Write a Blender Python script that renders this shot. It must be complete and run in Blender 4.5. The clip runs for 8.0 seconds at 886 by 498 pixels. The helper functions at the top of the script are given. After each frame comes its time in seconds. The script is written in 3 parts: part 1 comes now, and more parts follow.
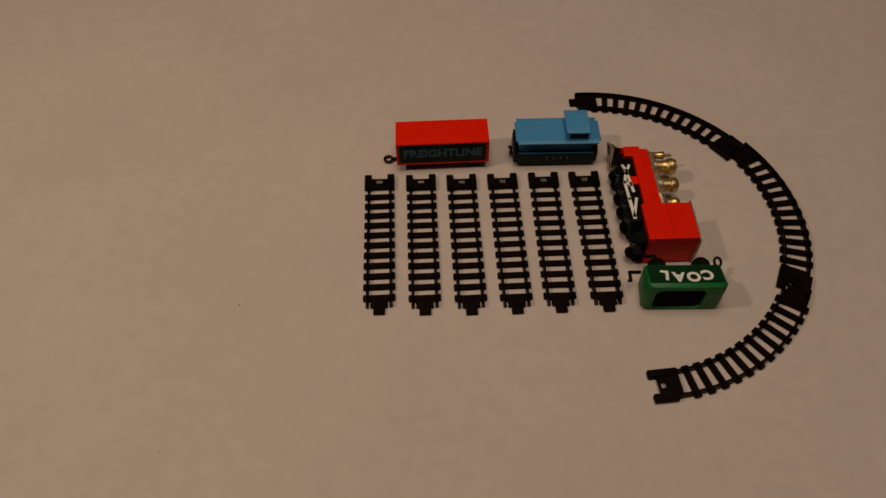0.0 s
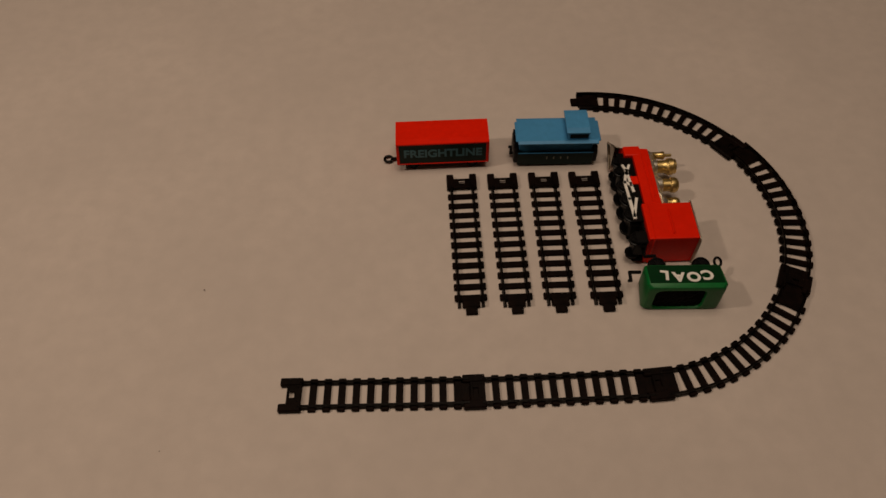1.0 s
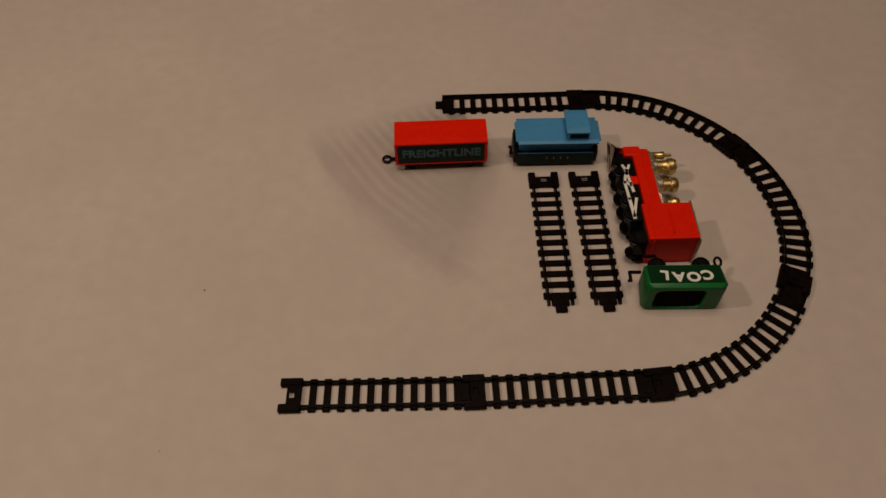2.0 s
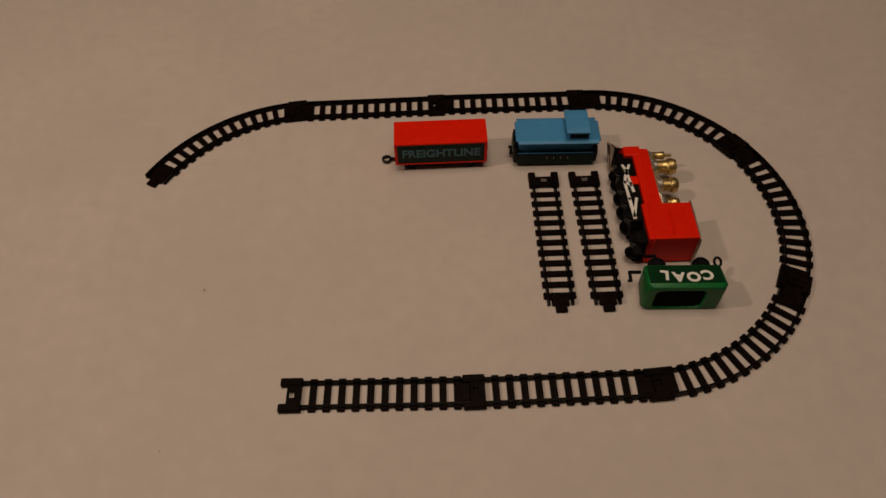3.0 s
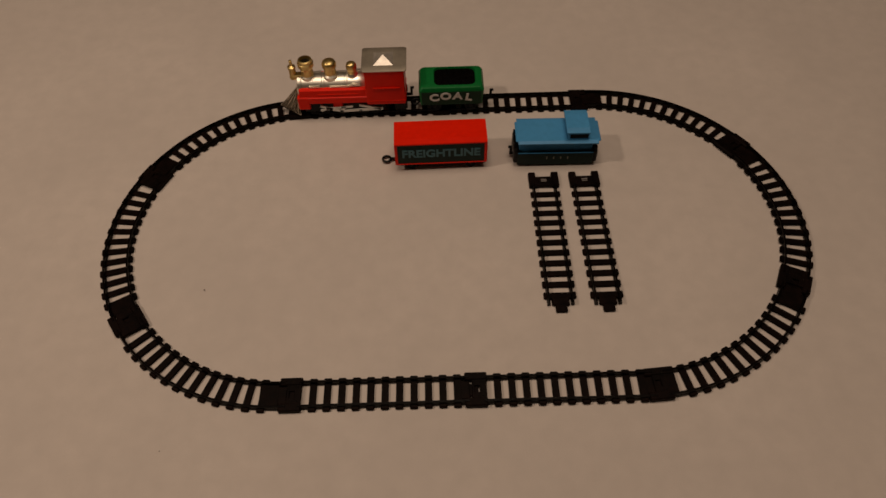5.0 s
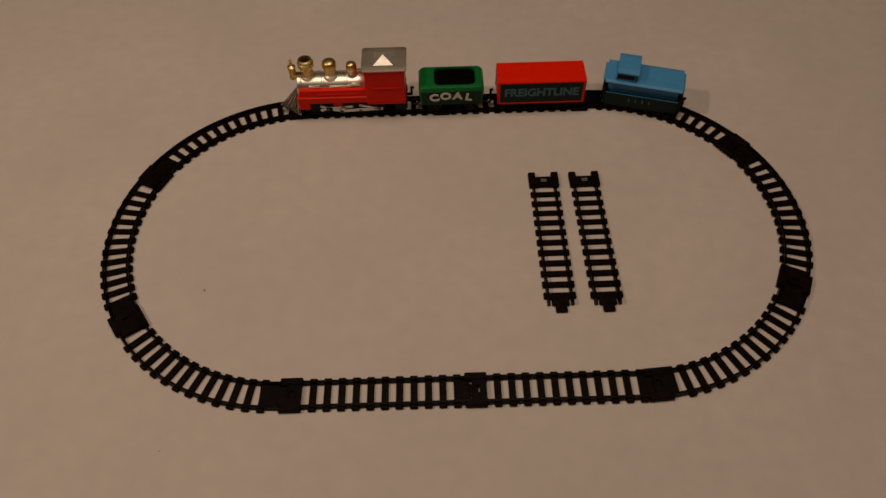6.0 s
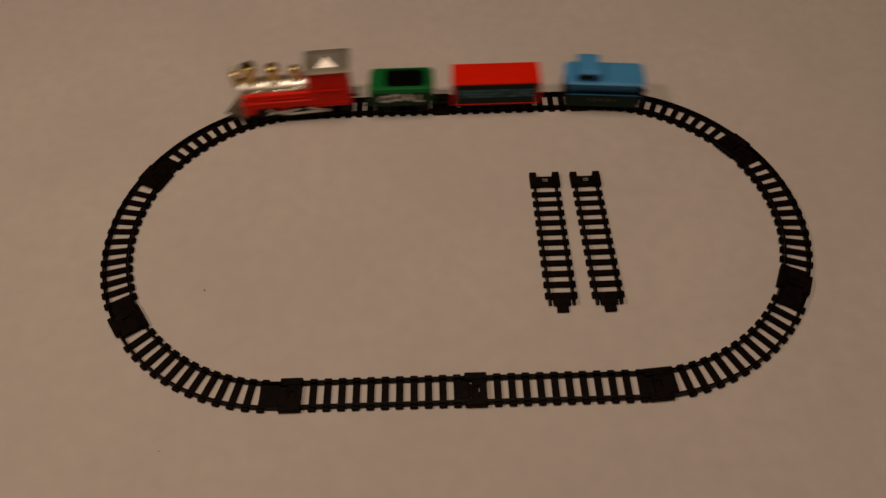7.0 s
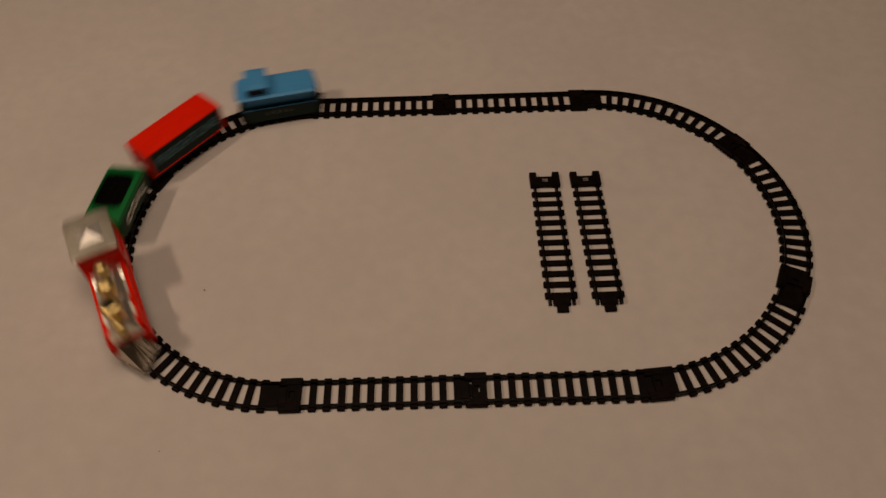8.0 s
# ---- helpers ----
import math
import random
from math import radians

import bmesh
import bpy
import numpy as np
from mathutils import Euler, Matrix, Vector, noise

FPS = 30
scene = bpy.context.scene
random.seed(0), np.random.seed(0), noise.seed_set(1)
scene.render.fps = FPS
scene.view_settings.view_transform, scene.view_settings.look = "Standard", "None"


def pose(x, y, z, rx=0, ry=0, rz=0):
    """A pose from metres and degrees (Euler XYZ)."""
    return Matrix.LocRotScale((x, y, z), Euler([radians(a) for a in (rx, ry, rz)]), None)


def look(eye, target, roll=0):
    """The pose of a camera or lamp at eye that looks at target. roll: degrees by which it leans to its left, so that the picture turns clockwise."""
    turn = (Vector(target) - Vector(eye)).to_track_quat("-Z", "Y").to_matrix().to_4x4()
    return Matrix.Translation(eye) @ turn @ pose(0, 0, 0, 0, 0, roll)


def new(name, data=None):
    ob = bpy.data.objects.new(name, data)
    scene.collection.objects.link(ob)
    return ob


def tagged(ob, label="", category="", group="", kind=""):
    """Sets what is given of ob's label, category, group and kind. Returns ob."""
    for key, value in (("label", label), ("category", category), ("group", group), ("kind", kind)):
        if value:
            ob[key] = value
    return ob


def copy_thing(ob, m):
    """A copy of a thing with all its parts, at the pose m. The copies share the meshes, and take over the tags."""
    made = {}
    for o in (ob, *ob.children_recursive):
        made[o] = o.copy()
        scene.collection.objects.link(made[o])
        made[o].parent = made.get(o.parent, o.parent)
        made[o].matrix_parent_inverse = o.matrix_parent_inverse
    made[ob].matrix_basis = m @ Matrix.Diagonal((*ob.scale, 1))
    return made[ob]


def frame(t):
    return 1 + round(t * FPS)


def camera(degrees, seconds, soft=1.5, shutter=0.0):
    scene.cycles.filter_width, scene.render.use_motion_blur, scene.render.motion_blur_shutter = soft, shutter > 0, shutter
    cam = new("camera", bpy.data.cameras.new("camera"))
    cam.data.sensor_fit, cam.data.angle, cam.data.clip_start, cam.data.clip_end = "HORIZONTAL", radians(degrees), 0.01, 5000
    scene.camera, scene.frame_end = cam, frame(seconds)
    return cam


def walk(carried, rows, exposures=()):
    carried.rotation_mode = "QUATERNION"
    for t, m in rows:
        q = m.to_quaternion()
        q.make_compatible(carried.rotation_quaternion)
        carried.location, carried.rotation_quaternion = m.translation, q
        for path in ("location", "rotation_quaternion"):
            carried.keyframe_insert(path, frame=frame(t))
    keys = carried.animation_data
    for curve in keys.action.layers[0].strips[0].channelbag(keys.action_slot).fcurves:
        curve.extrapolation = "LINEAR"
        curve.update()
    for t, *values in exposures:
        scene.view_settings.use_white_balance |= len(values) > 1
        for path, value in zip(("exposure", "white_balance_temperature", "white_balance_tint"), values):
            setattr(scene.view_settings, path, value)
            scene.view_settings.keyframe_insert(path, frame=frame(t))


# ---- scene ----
cam = camera(62.4, 8.0, 1.5, 1.0)
EYE = Vector((-0.0146, -0.4314, 0.5545))
AIM = EYE + Vector((0.003567, 0.591753, -0.806109))
walk(cam, [(0.0, look(EYE, AIM, -1.4786)), (8.0, look(EYE, AIM, -1.4786))],
     exposures=[(0.0, 0.0), (4.7, 0.0), (5.8, -0.07), (8.0, -0.09)])

# ---- world and light ----
world = bpy.data.worlds.new("room_air")
world.use_nodes = True
world.node_tree.nodes["Background"].inputs["Color"].default_value = (1.0, 0.85, 0.7, 1)
world.node_tree.nodes["Background"].inputs["Strength"].default_value = 0.05
scene.world = world

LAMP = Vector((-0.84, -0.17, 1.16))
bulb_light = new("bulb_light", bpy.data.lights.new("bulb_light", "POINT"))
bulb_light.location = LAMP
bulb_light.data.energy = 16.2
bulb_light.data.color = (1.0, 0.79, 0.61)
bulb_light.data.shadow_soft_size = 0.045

# added fill lamp overhead, standing in for light thrown back by the ceiling
FILL_PLACE = Vector((0.06, -0.02, 2.10))
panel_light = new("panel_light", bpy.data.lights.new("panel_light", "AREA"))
panel_light.location = FILL_PLACE
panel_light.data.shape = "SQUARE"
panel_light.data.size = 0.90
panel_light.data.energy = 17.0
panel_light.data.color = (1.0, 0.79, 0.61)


# ---- materials ----
def material(name, color, rough=0.5, metal=0.0, var=0.15, scale=200.0, bump=0.1, bump_scale=600.0, coat=0.0, alt=None, spec=0.5):
    """A procedural surface: two scales of colour variation, roughness variation, fine bump."""
    m = bpy.data.materials.new(name)
    m.use_nodes = True
    nt = m.node_tree
    bsdf = nt.nodes["Principled BSDF"]
    tc = nt.nodes.new("ShaderNodeTexCoord")
    n1 = nt.nodes.new("ShaderNodeTexNoise")
    n1.inputs["Scale"].default_value, n1.inputs["Detail"].default_value = scale, 5
    n2 = nt.nodes.new("ShaderNodeTexNoise")
    n2.inputs["Scale"].default_value, n2.inputs["Detail"].default_value = scale / 9, 3
    mul = nt.nodes.new("ShaderNodeMath")
    mul.operation = "MULTIPLY"
    ramp = nt.nodes.new("ShaderNodeValToRGB")
    a = [c * (1 - var) for c in color]
    b = [min(1, c * (1 + var)) for c in (alt or color)]
    ramp.color_ramp.elements[0].position, ramp.color_ramp.elements[1].position = 0.12, 0.42
    ramp.color_ramp.elements[0].color, ramp.color_ramp.elements[1].color = (*a, 1), (*b, 1)
    for n in (n1, n2):
        nt.links.new(tc.outputs["Object"], n.inputs["Vector"])
    nt.links.new(n1.outputs["Fac"], mul.inputs[0])
    nt.links.new(n2.outputs["Fac"], mul.inputs[1])
    nt.links.new(mul.outputs[0], ramp.inputs["Fac"])
    nt.links.new(ramp.outputs["Color"], bsdf.inputs["Base Color"])
    rr = nt.nodes.new("ShaderNodeMapRange")
    rr.inputs["To Min"].default_value, rr.inputs["To Max"].default_value = rough * 0.8, min(1, rough * 1.25)
    nt.links.new(n2.outputs["Fac"], rr.inputs["Value"])
    nt.links.new(rr.outputs["Result"], bsdf.inputs["Roughness"])
    bsdf.inputs["Metallic"].default_value = metal
    bsdf.inputs["Coat Weight"].default_value = coat
    bsdf.inputs["Specular IOR Level"].default_value = spec
    n3 = nt.nodes.new("ShaderNodeTexNoise")
    n3.inputs["Scale"].default_value, n3.inputs["Detail"].default_value = bump_scale, 3
    nt.links.new(tc.outputs["Object"], n3.inputs["Vector"])
    bn = nt.nodes.new("ShaderNodeBump")
    bn.inputs["Strength"].default_value, bn.inputs["Distance"].default_value = bump, 0.0005
    nt.links.new(n3.outputs["Fac"], bn.inputs["Height"])
    nt.links.new(bn.outputs["Normal"], bsdf.inputs["Normal"])
    return m


BLACK = material("black_track_plastic", (0.0030, 0.0016, 0.0012), 0.5, var=0.3, alt=(0.0062, 0.0026, 0.0017), spec=0.05)
RAIL = material("polished_black_rail_plastic", (0.0030, 0.0016, 0.0012), 0.26, var=0.3, spec=0.11)
RED = material("red_plastic", (0.70, 0.012, 0.0005), 0.36, var=0.08, spec=0.13)
BLUE = material("blue_plastic", (0.055, 0.235, 0.45), 0.45, var=0.08, spec=0.25)
GREEN = material("green_plastic", (0.002, 0.120, 0.022), 0.42, var=0.12, spec=0.25)
DEEPGREEN = material("dark_green_plastic", (0.0024, 0.029, 0.008), 0.45, var=0.15, spec=0.12)
WHITE = material("white_paint", (0.75, 0.72, 0.66), 0.5, var=0.1)
GOLD = material("gold_plating", (0.66, 0.48, 0.19), 0.38, metal=1.0, var=0.2)
SILVER = material("silver_plating", (0.90, 0.84, 0.72), 0.36, metal=1.0, var=0.1)
DARK = material("black_plastic", (0.003, 0.0027, 0.0027), 0.40, var=0.3, spec=0.14)
COALBLACK = material("coal_black_plastic", (0.0016, 0.0010, 0.0009), 0.6, var=0.3, spec=0.03)
GLOSS = material("glossy_black_rivet", (0.004, 0.004, 0.004), 0.15, var=0.1, spec=0.5)
STEEL = material("steel", (0.45, 0.44, 0.42), 0.35, metal=1.0)
ROOF = material("brushed_silver_plating", (0.50, 0.44, 0.35), 0.50, metal=1.0, var=0.10, bump=0.08)
BOSS = material("glint_silver_plating", (0.72, 0.66, 0.58), 0.52, metal=1.0, var=0.15, bump=0.08)
PLATE = material("dull_silver_plating", (0.52, 0.46, 0.38), 0.16, metal=1.0, var=0.12, bump=0.06)
PANEL = material("dark_green_paint", (0.006, 0.017, 0.013), 0.5, var=0.2, spec=0.15)
TEAL = material("teal_print", (0.038, 0.125, 0.150), 0.5, var=0.15)
GOLDPAINT = material("pale_gold_print", (0.15, 0.145, 0.10), 0.5)
CRUMB = material("dark_crumb", (0.02, 0.012, 0.008), 0.8)
CLOTH = material("tablecloth_cotton", (0.52, 0.45, 0.40), 0.9, var=0.055, scale=60, bump=0.4, bump_scale=1500)
PAINT = material("wall_paint", (0.34, 0.29, 0.24), 0.9, var=0.04, scale=8, bump=0.2, bump_scale=120)
WOOD = material("table_wood", (0.20, 0.10, 0.05), 0.4, var=0.3, scale=30)


# ---- mesh helpers ----
def box(bm, x0, x1, y0, y1, z0, z1, bevel=0.0, seg=1):
    m = Matrix.LocRotScale(((x0 + x1) / 2, (y0 + y1) / 2, (z0 + z1) / 2), None, (x1 - x0, y1 - y0, z1 - z0))
    made = bmesh.ops.create_cube(bm, size=1, matrix=m)["verts"]
    if bevel:
        edges = list({e for v in made for e in v.link_edges})
        bmesh.ops.bevel(bm, geom=edges, offset=bevel, segments=seg, affect="EDGES", profile=0.5)


def cyl(bm, r0, r1, depth, m, seg=24):
    return bmesh.ops.create_cone(bm, cap_ends=True, segments=seg, radius1=r0, radius2=r1, depth=depth, matrix=m)["verts"]


def lathe(bm, profile, m, seg=24):
    """Turns (radius, height) pairs about local z."""
    rings = []
    for r, z in profile:
        rings.append([bm.verts.new(m @ Vector((r * math.cos(2 * math.pi * i / seg), r * math.sin(2 * math.pi * i / seg), z))) for i in range(seg)])
    for a, b in zip(rings, rings[1:]):
        for i in range(seg):
            bm.faces.new((a[i], a[(i + 1) % seg], b[(i + 1) % seg], b[i]))
    bm.faces.new(rings[0][::-1])
    bm.faces.new(rings[-1])


def part(name, bm, mat, parent=None, label="", smooth=False):
    """Links a bmesh as one mesh object, under parent if given."""
    me = bpy.data.meshes.new(name)
    bmesh.ops.recalc_face_normals(bm, faces=bm.faces)
    bm.to_mesh(me)
    bm.free()
    me.materials.append(mat)
    if smooth:
        for p in me.polygons:
            p.use_smooth = True
        me.set_sharp_from_angle(angle=radians(35))
    ob = new(name, me)
    ob.parent = parent
    if label:
        ob["label"] = label
    return ob


def share(name, me, parent, m):
    ob = new(name, me)
    ob.parent = parent
    ob.matrix_basis = m
    return ob


# ---- track ----
L, R, W = 0.150, 0.1702, 0.0292
GAUGE = 0.0106
RAIL_TOP = 0.0058


def at(p, turn):
    """The pose at arc length p on a piece that bends left by turn degrees (0: straight)."""
    if not turn:
        return pose(p, 0, 0)
    a = p / R
    return pose(R * math.sin(a), R * (1 - math.cos(a)), 0, 0, 0, math.degrees(a))


def track_piece(turn):
    length = radians(turn) * R if turn else L
    count = 12 if turn else 11
    ob = new("curved_track" if turn else "straight_track")
    # sleepers: flat bars with thicker rounded ends
    bm = bmesh.new()
    box(bm, -0.0029, 0.0029, -W / 2 + 0.002, W / 2 - 0.002, 0, 0.0025, 0.0005)
    for s in (-1, 1):
        box(bm, -0.0033, 0.0033, s * (W / 2 - 0.0018) - 0.0018, s * (W / 2 - 0.0018) + 0.0018, 0, 0.0030, 0.0008)
    first = part("sleeper", bm, BLACK, ob)
    start, end = (0.0348, 0.0136) if turn else (0.0272, 0.0042)
    step = (length - end - start) / (count - 1)
    first.matrix_basis = at(start, turn)
    for k in range(1, count):
        share("sleeper", first.data, ob, at(start + k * step, turn))
    # rails: flanged profile swept along the piece
    prof = [(-0.0016, 0.0004), (0.0016, 0.0004), (0.0014, 0.0026), (0.0010, 0.0034), (0.0011, 0.0046), (0.0008, RAIL_TOP), (-0.0008, RAIL_TOP), (-0.0011, 0.0046), (-0.0010, 0.0034), (-0.0014, 0.0026)]
    for side in (-1, 1):
        bm = bmesh.new()
        rings = []
        n = 26 if turn else 1
        for i in range(n + 1):
            m = at(0.016 + (length + 0.0055 - 0.016) * i / n, turn)
            rings.append([bm.verts.new(m @ Vector((0, side * GAUGE + dy, z))) for dy, z in prof])
        for a, b in zip(rings, rings[1:]):
            for j in range(len(prof)):
                k = (j + 1) % len(prof)
                bm.faces.new((a[j], a[k], b[k], b[j]))
        bm.faces.new(rings[0])
        bm.faces.new(rings[-1][::-1])
        part("rail", bm, RAIL, ob)
    # socket: two cheek walls and a roof plate with a slot
    bm = bmesh.new()
    w = W / 2 + (-0.0004 if turn else 0.0003)
    deep = 0.0068 if turn else 0.0
    for s in (-1, 1):
        y = s * (w - 0.0035)
        box(bm, 0.0, 0.0185 + (deep if s > 0 else deep / 3), y - 0.0035, y + 0.0035, 0, 0.0052, 0.0008)
    box(bm, 0.0060, 0.0083, -w + 0.005, w - 0.005, 0.0030, 0.0047, 0.0004)
    box(bm, 0.0124, 0.0182 + deep, -w + 0.005, w - 0.005, 0.0030, 0.0047, 0.0004)
    for s in (-1, 1):
        box(bm, 0.0081, 0.0126, s * 0.0030, s * 0.0102, 0.0030, 0.0046)
    sock = part("socket", bm, BLACK, ob)
    if turn:
        sock.matrix_basis = at(0.0125, turn) @ pose(-0.0125, 0, 0)
    for s in (-1, 1):
        bm = bmesh.new()
        lathe(bm, [(0.0007, 0.0045), (0.0006, 0.0050), (0.0003, 0.0053), (0.0001, 0.0053)], pose(0.0150, s * 0.0062, 0), 10)
        part("rivet", bm, GLOSS, sock, smooth=True)
    # tongue: plate under the next piece's socket
    m = at(length, turn)
    bm = bmesh.new()
    box(bm, -0.0165 if turn else -0.0070, -0.0005, -W / 2 + 0.003, W / 2 - 0.003, 0, 0.0029, 0.0005)
    box(bm, -0.002, 0.0062, -0.0078, 0.0078, 0.0004, 0.0028, 0.0004)
    box(bm, 0.005, 0.0131, -0.0052, 0.0052, 0.0004, 0.0028, 0.0004)
    t = part("tongue", bm, BLACK, ob)
    t.matrix_basis = m
    return ob


# ---- room ----
def slab(name, x0, x1, y0, y1, z0, z1, mat, label, category):
    bm = bmesh.new()
    box(bm, x0, x1, y0, y1, z0, z1)
    return tagged(part(name, bm, mat), label, category, kind="structure")


slab("floor", -3.2, 3.2, -3.2, 3.2, -0.80, -0.75, WOOD, "brown wooden floor under the table", "floor")
slab("ceiling", -3.2, 3.2, -3.2, 3.2, 2.25, 2.30, PAINT, "plain cream painted ceiling", "ceiling")
slab("wall_north", -3.2, 3.2, 3.2, 3.3, -0.80, 2.30, PAINT, "plain cream painted wall", "wall")
slab("wall_south", -3.2, 3.2, -3.3, -3.2, -0.80, 2.30, PAINT, "plain cream painted wall", "wall")
slab("wall_east", 3.2, 3.3, -3.3, 3.3, -0.80, 2.30, PAINT, "plain cream painted wall", "wall")
slab("wall_west", -3.3, -3.2, -3.3, 3.3, -0.80, 2.30, PAINT, "plain cream painted wall", "wall")


def table():
    ob = tagged(new("table"), "wooden table under a pale cloth", "table")
    bm = bmesh.new()
    box(bm, -1.19, 1.19, -0.69, 0.79, -0.035, -0.004, 0.003)
    part("tabletop", bm, WOOD, ob)
    for x in (-1.1, 1.1):
        for y in (-0.6, 0.7):
            bm = bmesh.new()
            box(bm, x - 0.03, x + 0.03, y - 0.03, y + 0.03, -0.75, -0.035, 0.004)
            part("leg", bm, WOOD, ob)
    return ob


def tablecloth():
    nx, ny = 360, 230
    bm = bmesh.new()
    grid = []
    for i in range(nx + 1):
        row = []
        for j in range(ny + 1):
            x, y = -1.2 + 2.4 * i / nx, -0.7 + 1.5 * j / ny
            z = 0.0011 * (noise.noise(Vector((x * 4, y * 9, 0))) - 0.4) + 0.0005 * noise.noise(Vector((x * 14, y * 20, 3)))
            for cx, cy, ca, wide, high in ((-0.20, 0.33, 28, 0.012, 0.0016), (0.03, 0.38, 82, 0.010, 0.0012), (-0.42, 0.05, 96, 0.014, 0.0010), (0.20, -0.30, 6, 0.012, 0.0012), (0.50, 0.20, 70, 0.014, 0.0014)):
                d = (x - cx) * math.sin(radians(ca)) - (y - cy) * math.cos(radians(ca))
                e = (x - cx) * math.cos(radians(ca)) + (y - cy) * math.sin(radians(ca))
                z -= high * math.exp(-(d / wide) ** 2 - (e / 0.16) ** 2)
            row.append(bm.verts.new((x, y, min(z, 0.0))))
        grid.append(row)
    for i in range(nx):
        for j in range(ny):
            bm.faces.new((grid[i][j], grid[i + 1][j], grid[i + 1][j + 1], grid[i][j + 1]))
    return tagged(part("tablecloth", bm, CLOTH, smooth=True), "creased pale beige cotton tablecloth on the table", "tablecloth")


table()
tablecloth()


# unseen frame, added to hold the overhead fill lamp
def fill_frame():
    ob = tagged(new("ceiling_panel_light"), "square white frame added round the unseen overhead fill light", "ceiling light")
    ob.location = FILL_PLACE
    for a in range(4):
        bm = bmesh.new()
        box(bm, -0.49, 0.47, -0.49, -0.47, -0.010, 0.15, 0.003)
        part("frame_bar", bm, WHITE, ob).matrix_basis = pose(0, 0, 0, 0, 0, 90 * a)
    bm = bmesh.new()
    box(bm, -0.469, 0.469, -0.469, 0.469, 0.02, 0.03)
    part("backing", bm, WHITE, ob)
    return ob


fill_frame()


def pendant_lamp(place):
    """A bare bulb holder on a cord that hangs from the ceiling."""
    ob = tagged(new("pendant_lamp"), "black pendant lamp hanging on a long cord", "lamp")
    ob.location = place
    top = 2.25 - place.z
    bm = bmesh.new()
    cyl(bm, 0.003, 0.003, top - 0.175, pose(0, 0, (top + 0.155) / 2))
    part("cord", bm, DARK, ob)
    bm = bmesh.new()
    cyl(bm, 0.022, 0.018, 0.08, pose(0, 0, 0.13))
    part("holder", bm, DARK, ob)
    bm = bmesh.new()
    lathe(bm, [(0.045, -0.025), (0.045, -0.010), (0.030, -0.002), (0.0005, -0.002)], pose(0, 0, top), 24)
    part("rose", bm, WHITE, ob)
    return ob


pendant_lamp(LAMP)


def crumb(x, y, r):
    bm = bmesh.new()
    bmesh.ops.create_icosphere(bm, subdivisions=1, radius=r, matrix=Matrix.Translation((0, 0, r * 0.3)))
    for v in bm.verts:
        v.co *= random.uniform(0.7, 1.2)
    ob = tagged(part("crumb", bm, CRUMB), "tiny dark crumb on the tablecloth", "crumb", "crumbs on the cloth")
    ob.location = (x, y, 0)
    return ob


speck = crumb(-0.1962, -0.0792, 0.0006)
crumb(-0.2405, -0.2131, 0.0004)


# ---- vehicles (heading +x, wheels standing on z = 0, left side +y) ----
def prism(bm, outline, x0, x1):
    """Closes a (y, z) outline between x0 and x1."""
    a = [bm.verts.new((x0, y, z)) for y, z in outline]
    b = [bm.verts.new((x1, y, z)) for y, z in outline]
    n = len(outline)
    for i in range(n):
        bm.faces.new((a[i], a[(i + 1) % n], b[(i + 1) % n], b[i]))
    bm.faces.new(a[::-1])
    bm.faces.new(b)


def bar(bm, p, q, w, y0, y1):
    """A flat bar from p to q, both (x, z), on a side between y0 and y1."""
    d = Vector((q[0] - p[0], q[1] - p[1]))
    n = Vector((-d.y, d.x)).normalized() * w / 2
    e = d.normalized() * w / 2
    ring = [(p[0] - e.x + n.x, p[1] - e.y + n.y), (p[0] - e.x - n.x, p[1] - e.y - n.y), (q[0] + e.x - n.x, q[1] + e.y - n.y), (q[0] + e.x + n.x, q[1] + e.y + n.y)]
    a = [bm.verts.new((x, y0, z)) for x, z in ring]
    b = [bm.verts.new((x, y1, z)) for x, z in ring]
    for i in range(4):
        bm.faces.new((a[i], a[(i + 1) % 4], b[(i + 1) % 4], b[i]))
    bm.faces.new(a[::-1])
    bm.faces.new(b)


def wheel_mesh(r):
    bm = bmesh.new()
    prof = [(0.0008, -0.0024), (r * 0.3, -0.0024), (r * 0.34, -0.0014), (r * 0.72, -0.0014), (r * 0.78, -0.0024), (r * 0.93, -0.0024), (r, -0.0018), (r, 0.0008), (r + 0.0011, 0.0012), (r + 0.0011, 0.0024), (0.0008, 0.0024)]
    lathe(bm, prof, Matrix(), 28)
    for k in range(8):
        cyl(bm, 0.0006, 0.0006, r * 0.45, pose(0, 0, 0, 0, 0, 45 * k) @ pose(r * 0.53, 0, -0.0016, 0, 90, 0), 6)
    me = bpy.data.meshes.new("wheel")
    bmesh.ops.recalc_face_normals(bm, faces=bm.faces)
    bm.to_mesh(me)
    bm.free()
    me.materials.append(DARK)
    return me


def wheels(ob, spots):
    made = {}
    for x, r in spots:
        made.setdefault(r, wheel_mesh(r))
        for s in (-1, 1):
            share("wheel", made[r], ob, pose(x, s * 0.0112, r, 90 * s, 0, 0))
        bm = bmesh.new()
        cyl(bm, 0.0012, 0.0012, 0.020, pose(x, 0, r, 90, 0, 0), 10)
        part("axle", bm, STEEL, ob)


